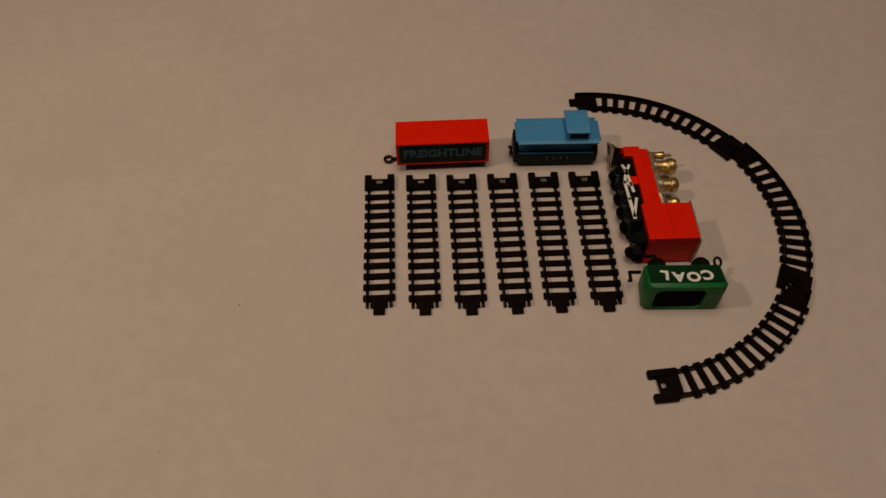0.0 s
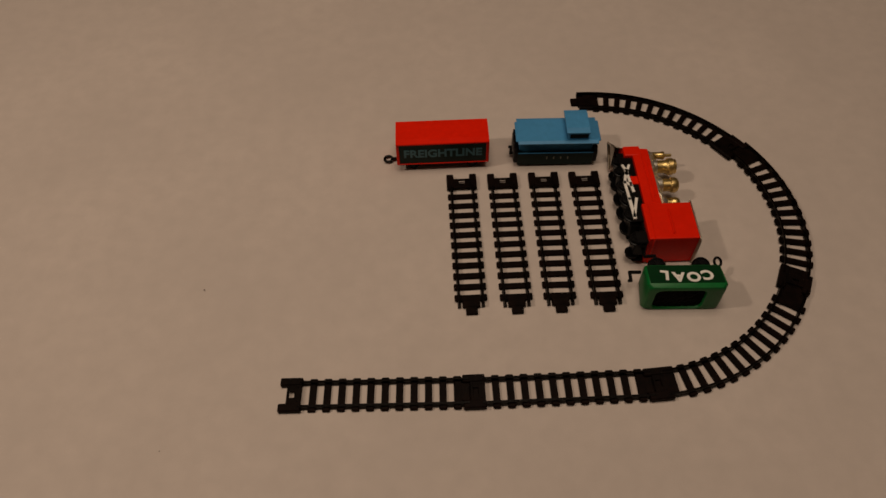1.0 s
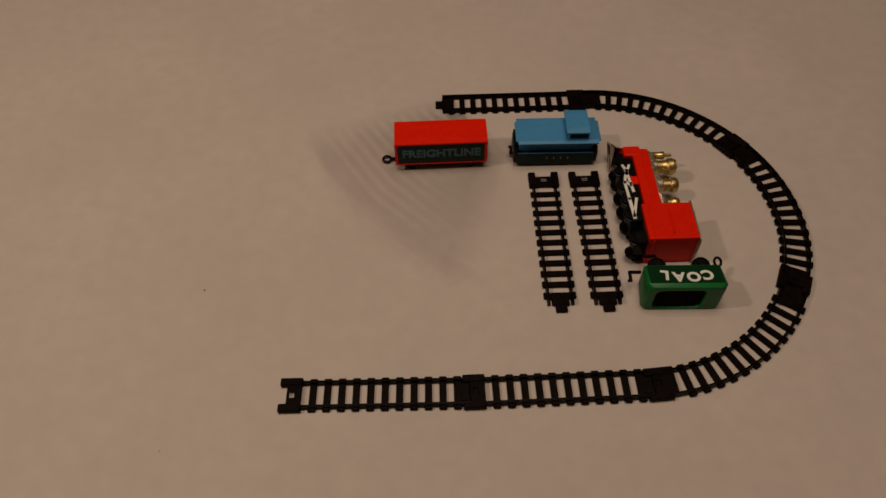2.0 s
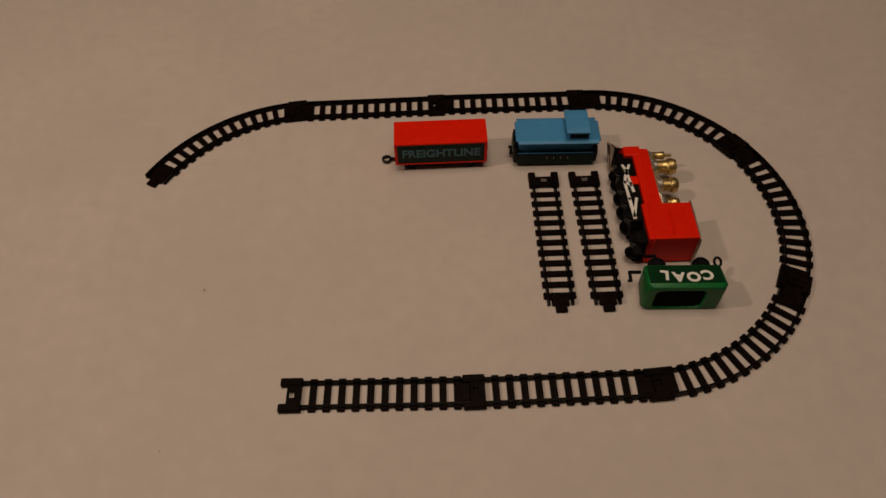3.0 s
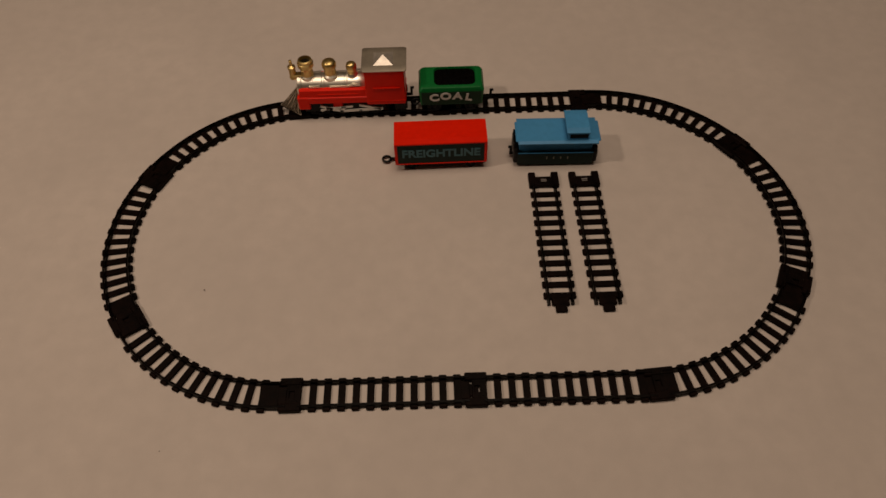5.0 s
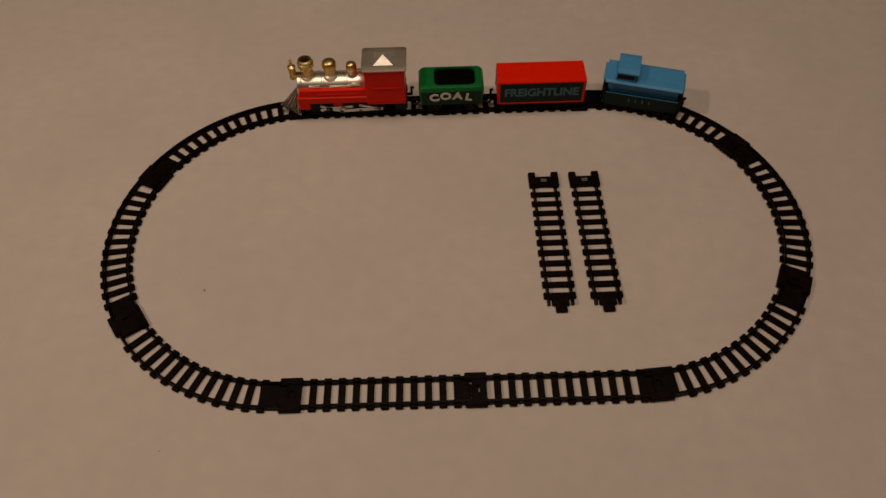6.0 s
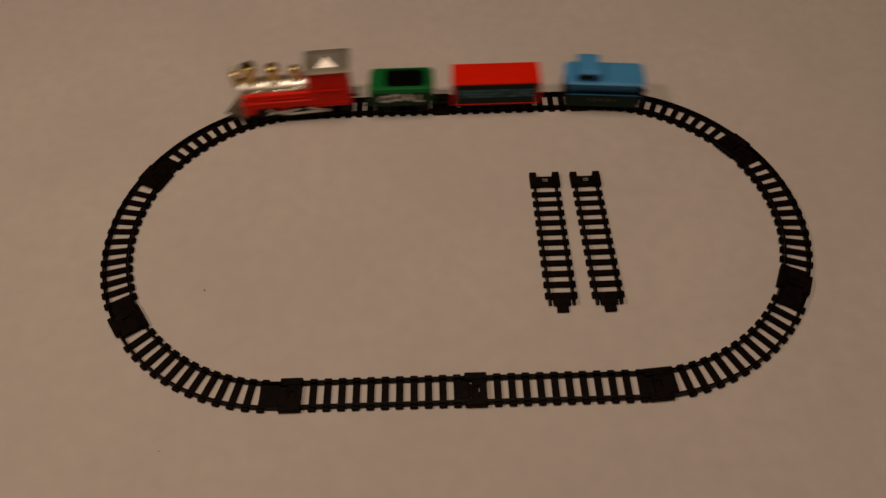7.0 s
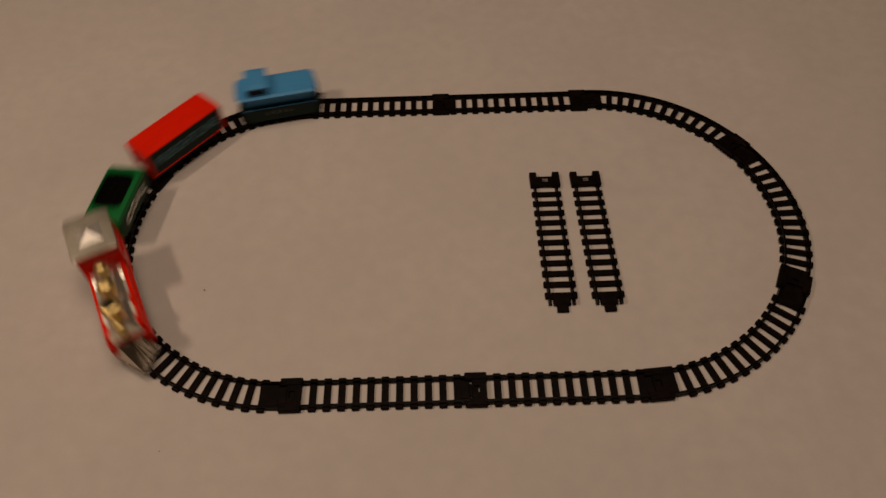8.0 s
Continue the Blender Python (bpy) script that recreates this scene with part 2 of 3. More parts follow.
def ring_coupler(ob, x, z=0.0045):
    bm = bmesh.new()
    box(bm, x - 0.002, x + 0.0045, -0.0014, 0.0014, z - 0.001, z + 0.001, 0.0003)
    n, k = 20, 8
    rows = [[bm.verts.new(((x + 0.0078) + (0.0040 + 0.0012 * math.cos(2 * math.pi * j / k)) * math.cos(2 * math.pi * i / n), (0.0040 + 0.0012 * math.cos(2 * math.pi * j / k)) * math.sin(2 * math.pi * i / n), z + 0.0012 * math.sin(2 * math.pi * j / k))) for j in range(k)] for i in range(n)]
    for i in range(n):
        for j in range(k):
            bm.faces.new((rows[i][j], rows[(i + 1) % n][j], rows[(i + 1) % n][(j + 1) % k], rows[i][(j + 1) % k]))
    return part("coupling_ring", bm, DARK, ob, smooth=True)


def hook_coupler(ob, x, z=0.0055):
    bm = bmesh.new()
    box(bm, x - 0.0085, x + 0.002, -0.0015, 0.0015, z, z + 0.0024, 0.0004)
    box(bm, x - 0.0095, x - 0.0070, -0.0015, 0.0015, z, z + 0.0105, 0.0005)
    box(bm, x - 0.0110, x - 0.0070, -0.0013, 0.0013, z + 0.0090, z + 0.0112, 0.0004)
    return part("coupling_hook", bm, DARK, ob)


def lettering(name, text, size, mat, ob, m, bold=0.0, depth=0.0002):
    cu = bpy.data.curves.new("lettering", "FONT")
    cu.body, cu.size, cu.extrude, cu.offset, cu.align_x, cu.align_y = text, size, depth, bold, "CENTER", "CENTER"
    tmp = new("lettering_curve", cu)
    me = bpy.data.meshes.new_from_object(tmp.evaluated_get(bpy.context.evaluated_depsgraph_get()))
    bpy.data.objects.remove(tmp)
    me.materials.clear()
    me.materials.append(mat)
    out = new(name, me)
    out.parent, out.matrix_basis = ob, m
    return out


def locomotive():
    ob = tagged(new("toy_locomotive"), "red toy steam locomotive with silver boiler and gold domes", "toy train")
    bm = bmesh.new()
    box(bm, -0.0600, -0.0485, -0.0085, 0.0085, 0.004, 0.018, 0.001)
    box(bm, -0.0385, 0.046, -0.0085, 0.0085, 0.004, 0.018, 0.001)
    box(bm, -0.056, 0.050, -0.0125, 0.0125, 0.013, 0.0185, 0.001)
    part("chassis", bm, DARK, ob)
    wheels(ob, [(0.038, 0.0048), (0.026, 0.0048), (0.008, 0.0078), (-0.0090, 0.0078), (-0.0268, 0.0078), (-0.0555, 0.0054)])
    # side skirts, running board, buffer beam, in one red moulding
    bm = bmesh.new()
    prism(bm, [(-0.0172, 0.0185), (0.0172, 0.0185), (0.0176, 0.026), (0.0165, 0.0265), (0.0158, 0.0345), (0.0125, 0.0355), (-0.0125, 0.0355), (-0.0158, 0.0345), (-0.0165, 0.0265), (-0.0176, 0.026)], -0.022, 0.0495)
    box(bm, 0.040, 0.0525, -0.0176, 0.0176, 0.0105, 0.0270, 0.0014, 2)
    box(bm, -0.012, 0.030, 0.0150, 0.0167, 0.0288, 0.0306, 0.0005)
    box(bm, -0.012, 0.030, -0.0167, -0.0150, 0.0288, 0.0306, 0.0005)
    box(bm, 0.006, 0.016, 0.0120, 0.0150, 0.0105, 0.0192, 0.0006)
    part("running_board", bm, RED, ob)
    bm = bmesh.new()
    box(bm, -0.0612, -0.0203, -0.0178, 0.0178, 0.0155, 0.0602, 0.0010, 2)
    box(bm, -0.0618, -0.0203, -0.0182, 0.0182, 0.0195, 0.0212, 0.0005)
    cab = part("cab", bm, RED, ob)
    for s in (-1, 1):
        bm = bmesh.new()
        box(bm, -0.056, -0.028, s * 0.0183 - 0.0008, s * 0.0183 + 0.0008, 0.0372, 0.0390, 0.0005)
        part("ledge", bm, RED, cab)
    # roof: flat silver middle, curved eaves
    bm = bmesh.new()
    half = [(0.0188, 0.0597), (0.0192, 0.0602), (0.0188, 0.0607), (0.0166, 0.0611), (0.0100, 0.0614)]
    prof = [(-y, z) for y, z in half] + half[::-1]
    # a sheet with rounded corners: sections narrow towards both ends
    loft = []
    for x, f in ((-0.0640, 0.88), (-0.0636, 0.93), (-0.0628, 0.97), (-0.0612, 1.0), (-0.0205, 1.0), (-0.0192, 0.97), (-0.0184, 0.93), (-0.0180, 0.88)):
        loft.append([bm.verts.new((x, y * f, 0.0597 + (z - 0.0597) * (0.5 + f / 2))) for y, z in prof])
    for a, b in zip(loft, loft[1:]):
        for i in range(len(prof)):
            k = (i + 1) % len(prof)
            bm.faces.new((a[i], a[k], b[k], b[i]))
    bm.faces.new(loft[0][::-1])
    bm.faces.new(loft[-1])
    bmesh.ops.recalc_face_normals(bm, faces=bm.faces[:])
    roof = part("cab_roof", bm, ROOF, ob, "dull silver plated cab roof", smooth=True)
    # raised pyramid added to the roof: its shape makes the reflected bright triangle
    bm = bmesh.new()
    v = [bm.verts.new(p) for p in ((-0.0510, -0.0110, 0.0611), (-0.0295, -0.0110, 0.0611), (-0.0295, 0.0110, 0.0611), (-0.0510, 0.0110, 0.0611), (-0.0402, 0.0, 0.0668))]
    for f in ((0, 1, 4), (1, 2, 4), (2, 3, 4), (3, 0, 4), (3, 2, 1, 0)):
        bm.faces.new([v[k] for k in f])
    part("roof_boss", bm, BOSS, roof, "silver pyramid added to give the roof's bright reflection")
    bm = bmesh.new()
    lathe(bm, [(0.0002, -0.0455), (0.0115, -0.0455), (0.0125, -0.0440), (0.0125, -0.026), (0.0129, -0.0255), (0.0129, -0.0235), (0.0125, -0.023), (0.0125, -0.002), (0.0129, -0.0015), (0.0129, 0.0005), (0.0125, 0.001), (0.0125, 0.022), (0.0134, 0.0225), (0.0134, 0.0262), (0.0118, 0.0272), (0.0090, 0.0272), (0.0085, 0.0262), (0.0002, 0.0262)], pose(0.0245, 0, 0.0305, 0, 90, 0), 40)
    boiler = part("boiler", bm, SILVER, ob, "silver plated boiler", smooth=True)
    for s in (-1, 1):
        bm = bmesh.new()
        for p, q in (((-0.014, 0.0385), (-0.008, 0.0385)), ((-0.008, 0.0385), (-0.002, 0.0366)), ((-0.002, 0.0366), (0.016, 0.0366)), ((0.028, 0.0372), (0.038, 0.0366))):
            bar(bm, p, q, 0.0014, s * 0.0095, s * 0.0128)
        part("pipe", bm, SILVER, boiler)
    for x, r, top, kind in ((0.0160, 0.0064, 0.0615, 0), (-0.0065, 0.0048, 0.0580, 0), (0.0400, 0.0058, 0.0640, 1)):
        bm = bmesh.new()
        if kind:
            prof = [(0.0068, 0.038), (0.0064, 0.048), (0.0064, 0.0520), (0.0072, 0.0545), (0.0082, 0.0555), (0.0084, 0.0598), (0.0074, 0.0608), (0.0072, 0.0629), (0.0054, 0.0635), (0.0050, 0.0625), (0.0048, 0.0560), (0.0002, 0.0560)]
            name = "chimney"
        else:
            prof = [(r * 1.0, 0.038), (r * 0.95, 0.050), (r * 0.96, top - 0.0090), (r * 1.14, top - 0.0076), (r * 1.17, top - 0.0040), (r * 1.02, top - 0.0018), (r * 0.72, top - 0.0006), (r * 0.30, top - 0.0001), (0.0002, top)]
            name = "steam_dome"
        lathe(bm, prof, pose(x, 0, 0), 28)
        d = part(name, bm, GOLD, ob, "gold plated " + name.replace("_", " "), smooth=True)
        bm = bmesh.new()
        lathe(bm, [(r * 1.0, 0.0395), (r * 1.30, 0.0405), (r * 1.25, 0.0440), (r * 1.0, 0.0455)], pose(x, 0, 0), 28)
        part("collar", bm, SILVER, d, smooth=True)
        if kind:
            # black plug added: the shade down the chimney, put in as colour
            bm = bmesh.new()
            cyl(bm, 0.0047, 0.0047, 0.0030, pose(x, 0, 0.0590), 24)
            part("flue", bm, DARK, d, "black plug that colours in the shade of the chimney opening")
    bm = bmesh.new()
    lathe(bm, [(0.0002, 0.0400), (0.0038, 0.0400), (0.0042, 0.0415), (0.0036, 0.0430), (0.0036, 0.0520), (0.0042, 0.0530), (0.0040, 0.0550), (0.0017, 0.0562), (0.0015, 0.0625), (0.0002, 0.0630)], pose(0.0550, 0, 0), 18)
    box(bm, 0.038, 0.0560, -0.0036, 0.0036, 0.0405, 0.0455, 0.0008)
    part("headlamp", bm, GOLD, ob, "gold plated headlamp on a bracket", smooth=True)
    # cowcatcher: wedge with ribs
    bm = bmesh.new()
    base = [(0.0520, -0.0160, 0.0035), (0.0520, 0.0160, 0.0035), (0.0750, 0.0, 0.0035), (0.0520, -0.0110, 0.0250), (0.0520, 0.0110, 0.0250), (0.0550, 0.0, 0.0250)]
    v = [bm.verts.new(p) for p in base]
    for f in ((0, 2, 1), (3, 4, 5), (0, 1, 4, 3), (1, 2, 5, 4), (2, 0, 3, 5)):
        bm.faces.new([v[i] for i in f])
    cow = part("cowcatcher", bm, PLATE, ob, "silver plated cowcatcher")
    for s in (-1, 1):
        for k in range(5):
            f = k / 5 + 0.06
            p0 = Vector((0.0750 - 0.023 * f, s * 0.0160 * f, 0.0035))
            p1 = Vector((0.0550 - 0.0030 * f, s * 0.0110 * f, 0.0250))
            bm = bmesh.new()
            cyl(bm, 0.0005, 0.0005, (p1 - p0).length, Matrix.Translation((p0 + p1) / 2) @ (p1 - p0).to_track_quat("Z", "Y").to_matrix().to_4x4(), 6)
            part("slat", bm, PLATE, cow)
        bm = bmesh.new()
        p0, p1 = Vector((0.0752, 0, 0.0030)), Vector((0.0522, s * 0.0162, 0.0030))
        cyl(bm, 0.0010, 0.0010, (p1 - p0).length, Matrix.Translation((p0 + p1) / 2) @ (p1 - p0).to_track_quat("Z", "Y").to_matrix().to_4x4(), 8)
        part("sill", bm, PLATE, cow, "bright bottom edge")
    # black side frames with the white valve gear on them
    for s in (-1, 1):
        bm = bmesh.new()
        box(bm, -0.0380, 0.0470, s * 0.0131 - 0.0009, s * 0.0131 + 0.0009, 0.0045, 0.0186, 0.0006)
        part("side_frame", bm, DARK, ob)
        bm = bmesh.new()
        box(bm, -0.0625, -0.0488, s * 0.0131 - 0.0009, s * 0.0131 + 0.0009, 0.0045, 0.0154, 0.0008)
        part("trailing_frame", bm, DARK, ob)
        bm = bmesh.new()
        bar(bm, (-0.0125, 0.0064), (-0.0345, 0.0075), 0.0029, s * 0.0142, s * 0.0156)
        gear = part("valve_gear", bm, WHITE, ob, "white valve gear rods")
        for p, q, w in (((0.0290, 0.0130), (0.0215, 0.0098), 0.0024), ((0.0290, 0.0072), (0.0215, 0.0098), 0.0024), ((0.0225, 0.0097), (0.0190, 0.0090), 0.0036),
                        ((0.0195, 0.0085), (0.0075, 0.0056), 0.0025), ((0.0075, 0.0056), (-0.0125, 0.0064), 0.0025),
                        ((0.0195, 0.0096), (0.0066, 0.0108), 0.0024), ((0.0066, 0.0108), (-0.0030, 0.0118), 0.0026), ((0.0085, 0.0058), (0.0040, 0.0108), 0.0024),
                        ((-0.0125, 0.0128), (-0.0330, 0.0074), 0.0025)):
            bm = bmesh.new()
            bar(bm, p, q, w, s * 0.0142, s * 0.0156)
            part("rod", bm, WHITE, gear)
    hook_coupler(ob, -0.059, 0.012)
    return ob


def coal_wagon():
    ob = tagged(new("coal_wagon"), "green toy coal wagon lettered COAL in white", "toy train")
    bm = bmesh.new()
    box(bm, -0.0318, 0.0318, -0.0086, 0.0086, 0.0060, 0.0105, 0.001)
    part("chassis", bm, DARK, ob)
    wheels(ob, [(0.0175, 0.0070), (-0.0208, 0.0070)])
    # body: chamfered shell open on top
    bm = bmesh.new()

    def ring(x0, x1, y0, y1, r, z):
        """A rectangle with round corners at height z."""
        out = []
        for cx, cy, a0 in ((x1 - r, y1 - r, 0), (x0 + r, y1 - r, 90), (x0 + r, y0 + r, 180), (x1 - r, y0 + r, 270)):
            for k in range(4):
                a = radians(a0 + 30 * k)
                out.append(bm.verts.new((cx + r * math.cos(a), cy + r * math.sin(a), z)))
        return out

    rings = [ring(-0.0320, 0.0320, -0.0138, 0.0138, 0.0025, 0.0090), ring(-0.0330, 0.0330, -0.0146, 0.0146, 0.0025, 0.0098),
             ring(-0.0342, 0.0342, -0.0177, 0.0177, 0.0025, 0.0308), ring(-0.0323, 0.0323, -0.0173, 0.0164, 0.004, 0.0342),
             ring(-0.0315, 0.0315, -0.0171, 0.0157, 0.004, 0.0345), ring(-0.0258, 0.0182, -0.0166, 0.0120, 0.006, 0.0345),
             ring(-0.0253, 0.0176, -0.0162, 0.0114, 0.006, 0.0335), ring(-0.0250, 0.0172, -0.0158, 0.0108, 0.006, 0.0270)]
    for a, b in zip(rings, rings[1:]):
        for i in range(16):
            bm.faces.new((a[i], a[(i + 1) % 16], b[(i + 1) % 16], b[i]))
    bm.faces.new(rings[0][::-1])
    bm.faces.new(rings[-1])
    part("body", bm, GREEN, ob, smooth=True)
    for s in (-1, 1):
        bm = bmesh.new()
        box(bm, -0.0315, 0.0315, -0.0003, 0.0003, -0.0103, 0.0098, 0.0002)
        panel = part("side_panel", bm, DEEPGREEN, ob, "darker green lettered side panel")
        panel.matrix_basis = pose(0, s * 0.01632, 0.0203, -8.4 * s, 0, 0)
    # heap of coal
    bm = bmesh.new()
    n, k = 30, 16
    g = [[bm.verts.new((-0.0255 + 0.0433 * i / n, -0.0163 + 0.0279 * j / k, 0.0320 + 0.0007 * noise.noise(Vector((i * 0.45, j * 0.45, 7))) + 0.0008 * noise.noise(Vector((i * 1.3, j * 1.3, 2))) + 0.0012 * math.sin(math.pi * i / n) * math.sin(math.pi * j / k))) for j in range(k + 1)] for i in range(n + 1)]
    for i in range(n):
        for j in range(k):
            bm.faces.new((g[i][j], g[i + 1][j], g[i + 1][j + 1], g[i][j + 1]))
    part("coal_load", bm, COALBLACK, ob, "black moulded coal load")
    for ch, x, z, a in (("C", -0.0180, 0.0188, 8), ("O", -0.0060, 0.0206, 3), ("A", 0.0065, 0.0206, -3), ("L", 0.0180, 0.0188, -8)):
        lettering("letter", ch, 0.0142, WHITE, ob, pose(-x, 0.01725, z + 0.0026, 98.4, 0, 180) @ pose(0, 0, 0, 0, 0, a), 0.0006)["label"] = "white letter " + ch
    ring_coupler(ob, 0.0, 0.0).matrix_basis = pose(0.0310, 0, 0.0022)
    hook_coupler(ob, -0.0345)
    return ob


def freight_wagon():
    ob = tagged(new("freight_wagon"), "red toy freight wagon with dark green lettered side panels", "toy train")
    bm = bmesh.new()
    box(bm, -0.042, 0.042, -0.0125, 0.0125, 0.0040, 0.0100, 0.001)
    part("chassis", bm, DARK, ob)
    wheels(ob, [(0.030, 0.0058), (-0.030, 0.0058)])
    bm = bmesh.new()
    box(bm, -0.0450, 0.0450, -0.0148, 0.0148, 0.0095, 0.0366, 0.0006)
    for s in (-1, 1):
        box(bm, -0.0462, 0.0462, s * 0.0153 - 0.0007, s * 0.0153 + 0.0007, 0.0088, 0.0103, 0.0004)
        for x in (-0.0448, 0.0448):
            box(bm, x - 0.0014, x + 0.0014, s * 0.0153 - 0.0007, s * 0.0153 + 0.0007, 0.0100, 0.0366, 0.0004)
    for x in (-0.0453, 0.0453):
        for k in range(3):
            box(bm, x - 0.0008, x + 0.0008, -0.010 + 0.008 * k, -0.006 + 0.008 * k, 0.0130, 0.0330, 0.0003)
    part("body", bm, RED, ob)
    bm = bmesh.new()
    prism(bm, [(-0.0164, 0.0362), (0.0164, 0.0362), (0.0164, 0.0382), (0.0100, 0.0388), (-0.0100, 0.0388), (-0.0164, 0.0382)], -0.0461, 0.0461)
    bmesh.ops.bevel(bm, geom=list(bm.edges), offset=0.0004, segments=1, affect="EDGES")
    part("roof", bm, RED, ob)
    for s in (-1, 1):
        bm = bmesh.new()
        box(bm, -0.0433, 0.0433, s * 0.0151 - 0.0004, s * 0.0151 + 0.0004, 0.0104, 0.0360)
        panel = part("side_panel", bm, PANEL, ob, "dark green side panel")
        if s > 0:
            t = lettering("lettering", "FREIGHTLINE", 0.0140, TEAL, panel, pose(0, 0.0157, 0.0236, 90, 0, 180), 0.00045)
            wide = max(v.co.x for v in t.data.vertices) - min(v.co.x for v in t.data.vertices)
            for v in t.data.vertices:
                v.co.x *= 0.0780 / wide
            t["label"] = "pale teal lettering"
    ring_coupler(ob, 0.0480, 0.0022)
    hook_coupler(ob, -0.0370, 0.003)
    return ob


def caboose():
    ob = tagged(new("caboose"), "blue toy caboose with cupola on a dark chassis", "toy train")
    bm = bmesh.new()
    box(bm, -0.0430, 0.0390, -0.0140, 0.0140, 0.0060, 0.0105, 0.001)
    box(bm, -0.033, 0.033, -0.0105, 0.0105, 0.0035, 0.0065, 0.001)
    part("chassis", bm, DARK, ob)
    wheels(ob, [(0.028, 0.0058), (-0.028, 0.0058)])
    bm = bmesh.new()
    box(bm, -0.0385, 0.0350, -0.0104, 0.0104, 0.0100, 0.0340, 0.0008)
    part("body", bm, BLUE, ob)
    for s in (-1, 1):
        bm = bmesh.new()
        box(bm, -0.0400, 0.0362, s * 0.0126 - 0.0022, s * 0.0126 + 0.0022, 0.0020, 0.0182, 0.0006)
        panel = part("side_panel", bm, PANEL, ob, "dark lower side panel")
        for k in range(4):
            bm = bmesh.new()
            x = (0.0105 - 0.0070 * k) * s
            box(bm, x - 0.0005, x + 0.0005, s * 0.0150 - 0.0002, s * 0.0158 + 0.0002, 0.0112, 0.0142)
            part("mark", bm, GOLDPAINT, panel, "small pale printed mark")
    for s in (-1, 1):
        bm = bmesh.new()
        box(bm, -0.0395, 0.0357, s * 0.0144 - 0.0006, s * 0.0144 + 0.0006, 0.0183, 0.0191, 0.0002)
        part("ledge", bm, BLUE, ob)
    for e in (-0.0412, 0.0375):
        bm = bmesh.new()
        box(bm, e - 0.0026, e + 0.0026, -0.0145, 0.0145, 0.0045, 0.0215, 0.0012)
        part("end_platform", bm, DARK, ob)
        for s in (-1, 1):
            bm = bmesh.new()
            box(bm, e * 1.015 - 0.0014, e * 1.015 + 0.0014, s * 0.0125 - 0.0012, s * 0.0125 + 0.0012, 0.0100, 0.0255, 0.0004)
            part("platform_post", bm, DARK, ob)
        bm = bmesh.new()
        box(bm, e * 1.034 - 0.0008, e * 1.034 + 0.0008, -0.0130, 0.0130, 0.0215, 0.0240, 0.0003)
        box(bm, e * 1.034 - 0.0008, e * 1.034 + 0.0008, -0.0128, 0.0128, 0.0105, 0.0205, 0.0003)
        part("railing", bm, DARK, ob)
    bm = bmesh.new()
    prism(bm, [(-0.0178, 0.0336), (0.0178, 0.0336), (0.0181, 0.0352), (0.0150, 0.0364), (-0.0150, 0.0364), (-0.0181, 0.0352)], -0.0405, 0.0385)
    box(bm, 0.036, 0.0412, -0.0140, 0.0140, 0.0333, 0.0356, 0.0009)
    box(bm, -0.0426, -0.038, -0.0140, 0.0140, 0.0333, 0.0356, 0.0009)
    roof = part("roof", bm, BLUE, ob)
    bm = bmesh.new()
    box(bm, 0.0085, 0.0285, -0.0140, 0.0140, 0.0355, 0.0460, 0.0006)
    cup = part("cupola", bm, BLUE, ob)
    bm = bmesh.new()
    prism(bm, [(-0.0160, 0.0458), (0.0160, 0.0458), (0.0160, 0.0474), (0.0100, 0.0488), (-0.0100, 0.0488), (-0.0160, 0.0474)], 0.0060, 0.0285)
    part("cupola_roof", bm, BLUE, cup)
    for s in (-1, 1):
        bm = bmesh.new()
        box(bm, 0.0100, 0.0275, s * 0.0140 - 0.0004, s * 0.0140 + 0.0004, 0.0388, 0.0450)
        part("cupola_window", bm, DARK, cup, "dark cupola window")
    hook_coupler(ob, -0.0375, 0.0035)
    return ob


loco, coal, freight, blue = locomotive(), coal_wagon(), freight_wagon(), caboose()


# ---- track pieces and their ways ----
def flat(x, y, a, z=0.0):
    return pose(x, y, z, 0, 0, a)


straight = tagged(track_piece(0), "straight black plastic toy railway track section", "toy track", "straight track sections")
curve = tagged(track_piece(60), "curved black plastic toy railway track section", "toy track", "curved track sections")
straights = [straight] + [copy_thing(straight, flat(0, 0, 0)) for _ in range(5)]
curves = [curve] + [copy_thing(curve, flat(0, 0, 0)) for _ in range(5)]


def steps(start, *jumps):
    """Rows for a thing that stands still between jumps: (time of arrival, pose[, hops])."""
    rows, here = [(0.0, start)], start
    for t, there, *n in jumps:
        n = n[0] if n else 2
        lift = 0.03 if (there.translation - here.translation).length > 0.03 else 0.0
        rows.append((t - n / FPS, here))
        for k in range(1, n):
            m = here.lerp(there, k / n)
            m.translation.z += lift
            rows.append((t - (n - k) / FPS, m))
        rows.append((t, there))
        here = there
    rows.append((8.0, here))
    return rows


def on_track(p, ahead, behind):
    """A vehicle's pose on the oval: p is the way of its middle past the top joint; the guiding axles lie so far ahead and behind."""
    def spot(q):
        if q < -L:
            a = (q + L) / R
            return Vector((L - R * math.sin(a), R * math.cos(a), 0))
        if q <= L:
            return Vector((-q, R, 0))
        a = (q - L) / R
        return Vector((-L - R * math.sin(a), R * math.cos(a), 0))
    f, b = spot(p + ahead), spot(p - behind)
    d = f - b
    c = b + d * behind / (ahead + behind)
    return flat(c.x, c.y, math.degrees(math.atan2(d.y, d.x)), RAIL_TOP)


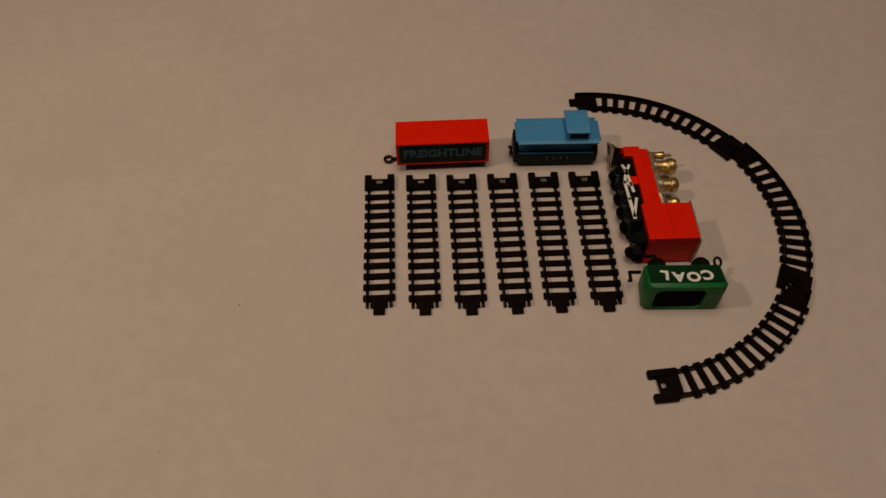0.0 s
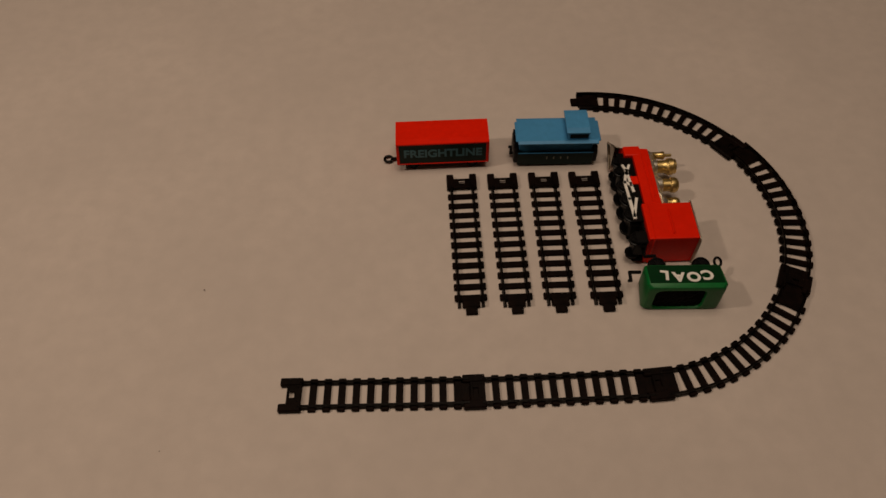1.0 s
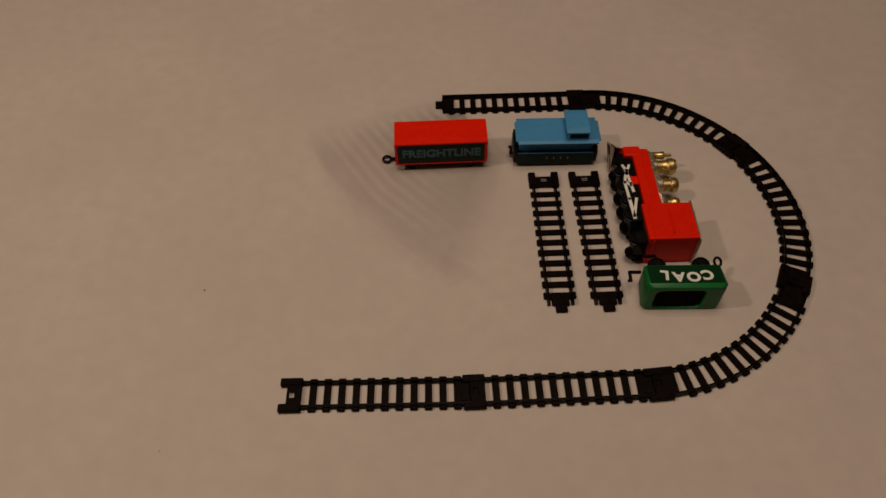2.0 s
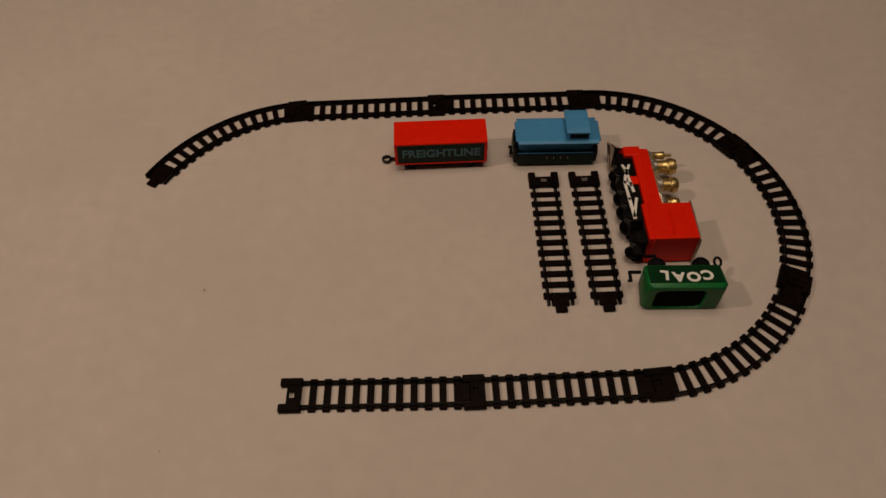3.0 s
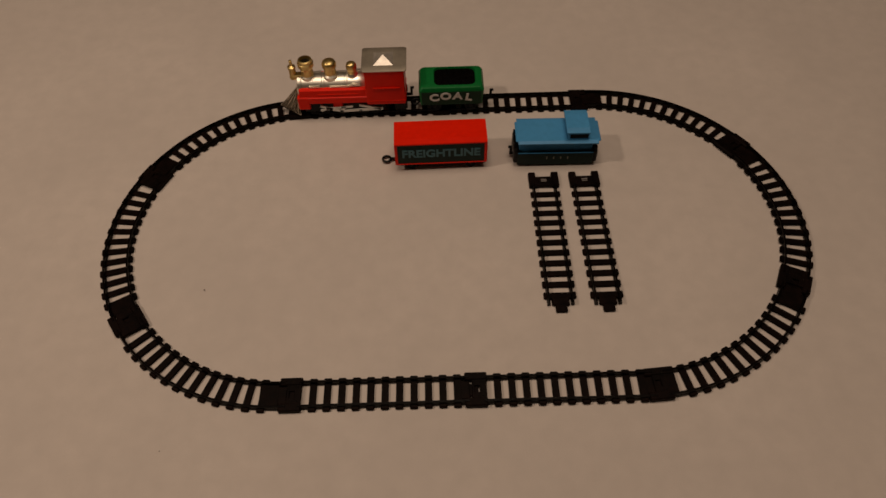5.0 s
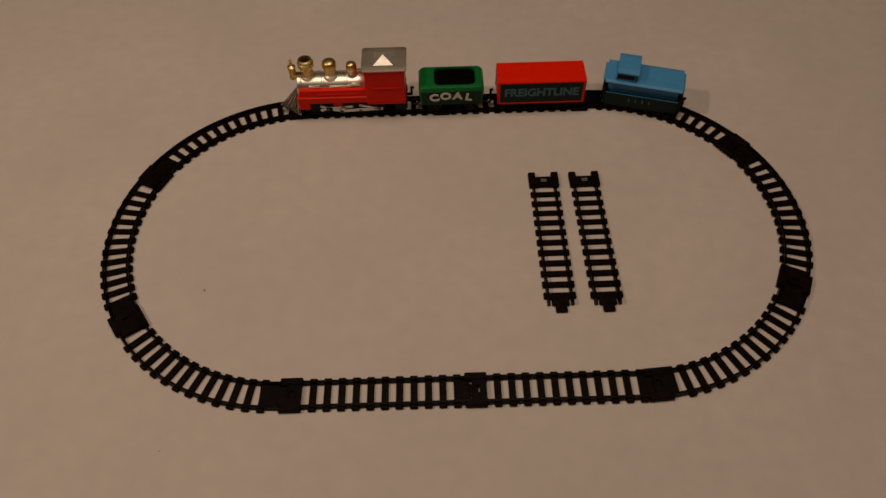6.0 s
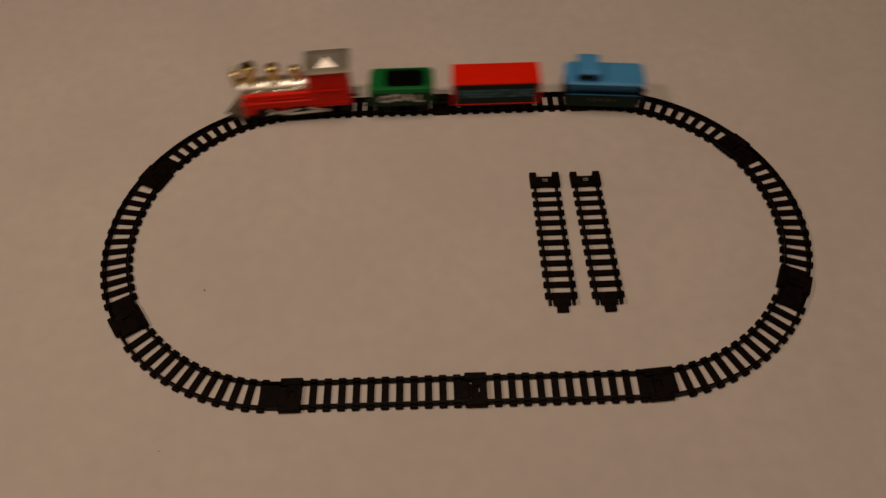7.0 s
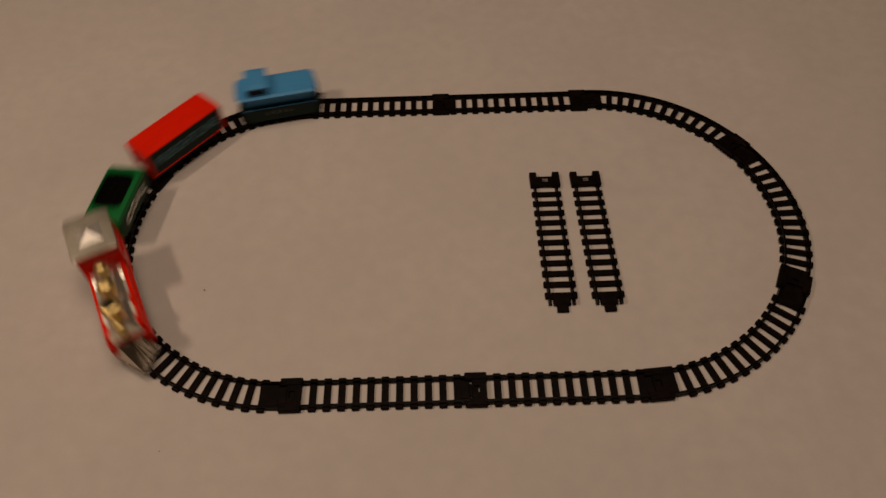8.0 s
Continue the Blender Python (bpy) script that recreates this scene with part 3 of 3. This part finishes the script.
def turn_wheels(ob, t0, speed):
    """Rolls the wheels from t0 on; the eight spokes repeat every 45 degrees, so whole eighths are left out of each step."""
    count = round((8.0 - t0) * FPS)
    for child in ob.children:
        rod = child.name.startswith("valve_gear")
        if not rod and not child.name.startswith("wheel"):
            continue
        base = child.matrix_basis.copy()
        r = 0.0078 if rod else base.translation.z
        step = math.degrees(speed / FPS / r)
        while step > 85 and not rod:
            step -= 45
        rows = [(0.0, base), (t0 - 2 / FPS, base)]
        for i in range(count + 1):
            a = step * i
            if rod:
                m = base @ pose(0.0018 * (math.cos(radians(a)) - 1), 0, 0.0018 * math.sin(radians(a)))
            else:
                m = base @ pose(0, 0, 0, 0, 0, -a if base.translation.y > 0 else a)
            rows.append((t0 + i / FPS, m))
        walk(child, rows)


RUN_LOCO = (0.166, 0.378, -0.038)
RUN_COAL = (0.050, 0.380, -0.036)
RUN_FREIGHT = (-0.0495, 0.380, -0.033)
RUN_BLUE = (-0.163, 0.372, -0.025)


def motions():
    k = 1 / FPS
    T = dict(b2=14 * k, b1=29 * k, t1=44 * k, t2=61 * k, c4=77 * k, c5=92 * k, c6=107 * k,
             loco=125 * k, coal=141 * k, freight=159 * k, blue=179 * k, run=209 * k)
    loose = [(-0.0737, 0.0682, 271.2), (-0.0321, 0.0666, 270.9), (0.0085, 0.0652, 271.1), (0.0495, 0.0648, 270.9), (0.0908, 0.0648, 270.0), (0.1314, 0.0643, 270.5)]
    nudge = Matrix.Translation((0.0012, 0, 0))
    push = T["c6"]
    walk(straights[0], steps(flat(*loose[0]), (T["b2"], flat(0.0003, -R - 0.0020, 0.7)), (push, flat(0.0018, -R, -0.2))))
    walk(straights[1], steps(flat(*loose[1]), (T["b1"], flat(-L, -R, -0.6)), (push, flat(-L, -R, 0))))
    walk(straights[2], steps(flat(*loose[2]), (T["t1"], flat(L - 0.002, R, 180)), (push, flat(L, R, 180))))
    walk(straights[3], steps(flat(*loose[3]), (T["t2"], flat(-0.005, R - 0.001, 181.0)), (T["c5"], flat(-0.005, R - 0.001, 182.2)), (push, flat(0, R, 180))))
    for ob, p in zip(straights[4:], loose[4:]):
        walk(ob, steps(flat(*p), (T["run"], nudge @ flat(*p))))
    end = []
    for i in range(6):
        side, a0 = (1, -90 + 60 * i) if i < 3 else (-1, 90 + 60 * (i - 3))
        a = radians(a0)
        end.append((side * L + R * math.cos(a), R * math.sin(a), a0 + 90))

    def off(i, dx, dy, turn=0.0):
        x, y, a = end[i]
        return flat(x + dx, y + dy, a + turn)

    c1 = off(0, 0.0005, -0.0005)
    walk(curves[0], steps(off(0, 0.0040, -0.0020, 0.5), (T["b2"], c1)))
    walk(curves[1], steps(off(1, 0.0, 0.0010)))
    walk(curves[2], steps(off(2, -0.0050, -0.0015, 0.4), (T["b2"], off(2, -0.0036, -0.0012, 0.3)), (T["t1"], off(2, -0.001, 0.0010)), (push, off(2, 0.0, 0.0012))))
    store = [flat(-0.75 - 0.085 * k, -0.10, 150) for k in range(3)]
    walk(curves[3], steps(store[0], (T["c4"], off(3, -0.005, -0.003, 2.2)), (T["c5"], off(3, -0.005, -0.007, 0.8)), (push, off(3, 0, 0))))
    walk(curves[4], steps(store[1], (T["c5"], off(4, -0.007, -0.009, 2.4)), (push, off(4, 0.0008, 0))))
    walk(curves[5], steps(store[2], (push, off(5, 0, 0))))
    walk(speck, steps(flat(-0.1962, -0.0792, 0), (T["b2"], flat(-0.2302, -0.0623, 40))))
    # the wagons: parked, set on the track, then running round it
    lying = Matrix(((0, 0, 1, 0), (1, 0, 0, 0), (0, 1, 0, 0), (0, 0, 0, 1)))
    side_up = Matrix(((1, 0, 0, 0), (0, 0, -1, 0), (0, 1, 0, 0), (0, 0, 0, 1)))
    plan = ((loco, "loco", flat(0.155, 0.0135, 0, 0.0194) @ lying, (0.027, 0.050), 0.1075, 2, RUN_LOCO),
            (coal, "coal", flat(0.1950, -0.0637, -1.5, 0.0178) @ side_up, (0.021, 0.021), -0.0020, 3, RUN_COAL),
            (freight, "freight", flat(-0.0095, 0.0922, 180.7), (0.030, 0.030), -0.0970, 2, RUN_FREIGHT),
            (blue, "blue", flat(0.1062, 0.0915, -1.0), (0.028, 0.028), -0.2075, 3, RUN_BLUE))
    for ob, n, parked, axles, rest, hops, run in plan:
        stand = flat(0.2052, 0.1640, 164.0, RAIL_TOP - 0.0014) if ob is blue else on_track(rest, *axles)
        shoves = []
        if ob is freight:
            shoves = [(T["t1"], Matrix.Translation((-0.0011, 0, 0)) @ parked), (T["t2"], Matrix.Translation((-0.0017, 0, 0)) @ parked)]
        rows = steps(parked, *shoves, (T[n], stand, hops))[:-1]
        rows.append((T["run"] - 2 * k, stand))
        for i in range(32):
            t = T["run"] + i * k
            if t > 8.0001:
                break
            p = run[0] + run[1] * (t - 7.0) + run[2] * (t - 7.0) ** 2
            rows.append((t, on_track(p, *axles)))
        walk(ob, rows)
        if ob is coal:
            link = [c for c in ob.children if c.name.startswith("coupling_ring")][0]
            level = link.matrix_basis.copy()
            walk(link, steps(level @ pose(0.0010, 0, 0, 0, 48, 0) @ pose(0, 0, 0, -55, 0, 0), (T[n], level, 3)))
        turn_wheels(ob, T["run"], run[1])


motions()
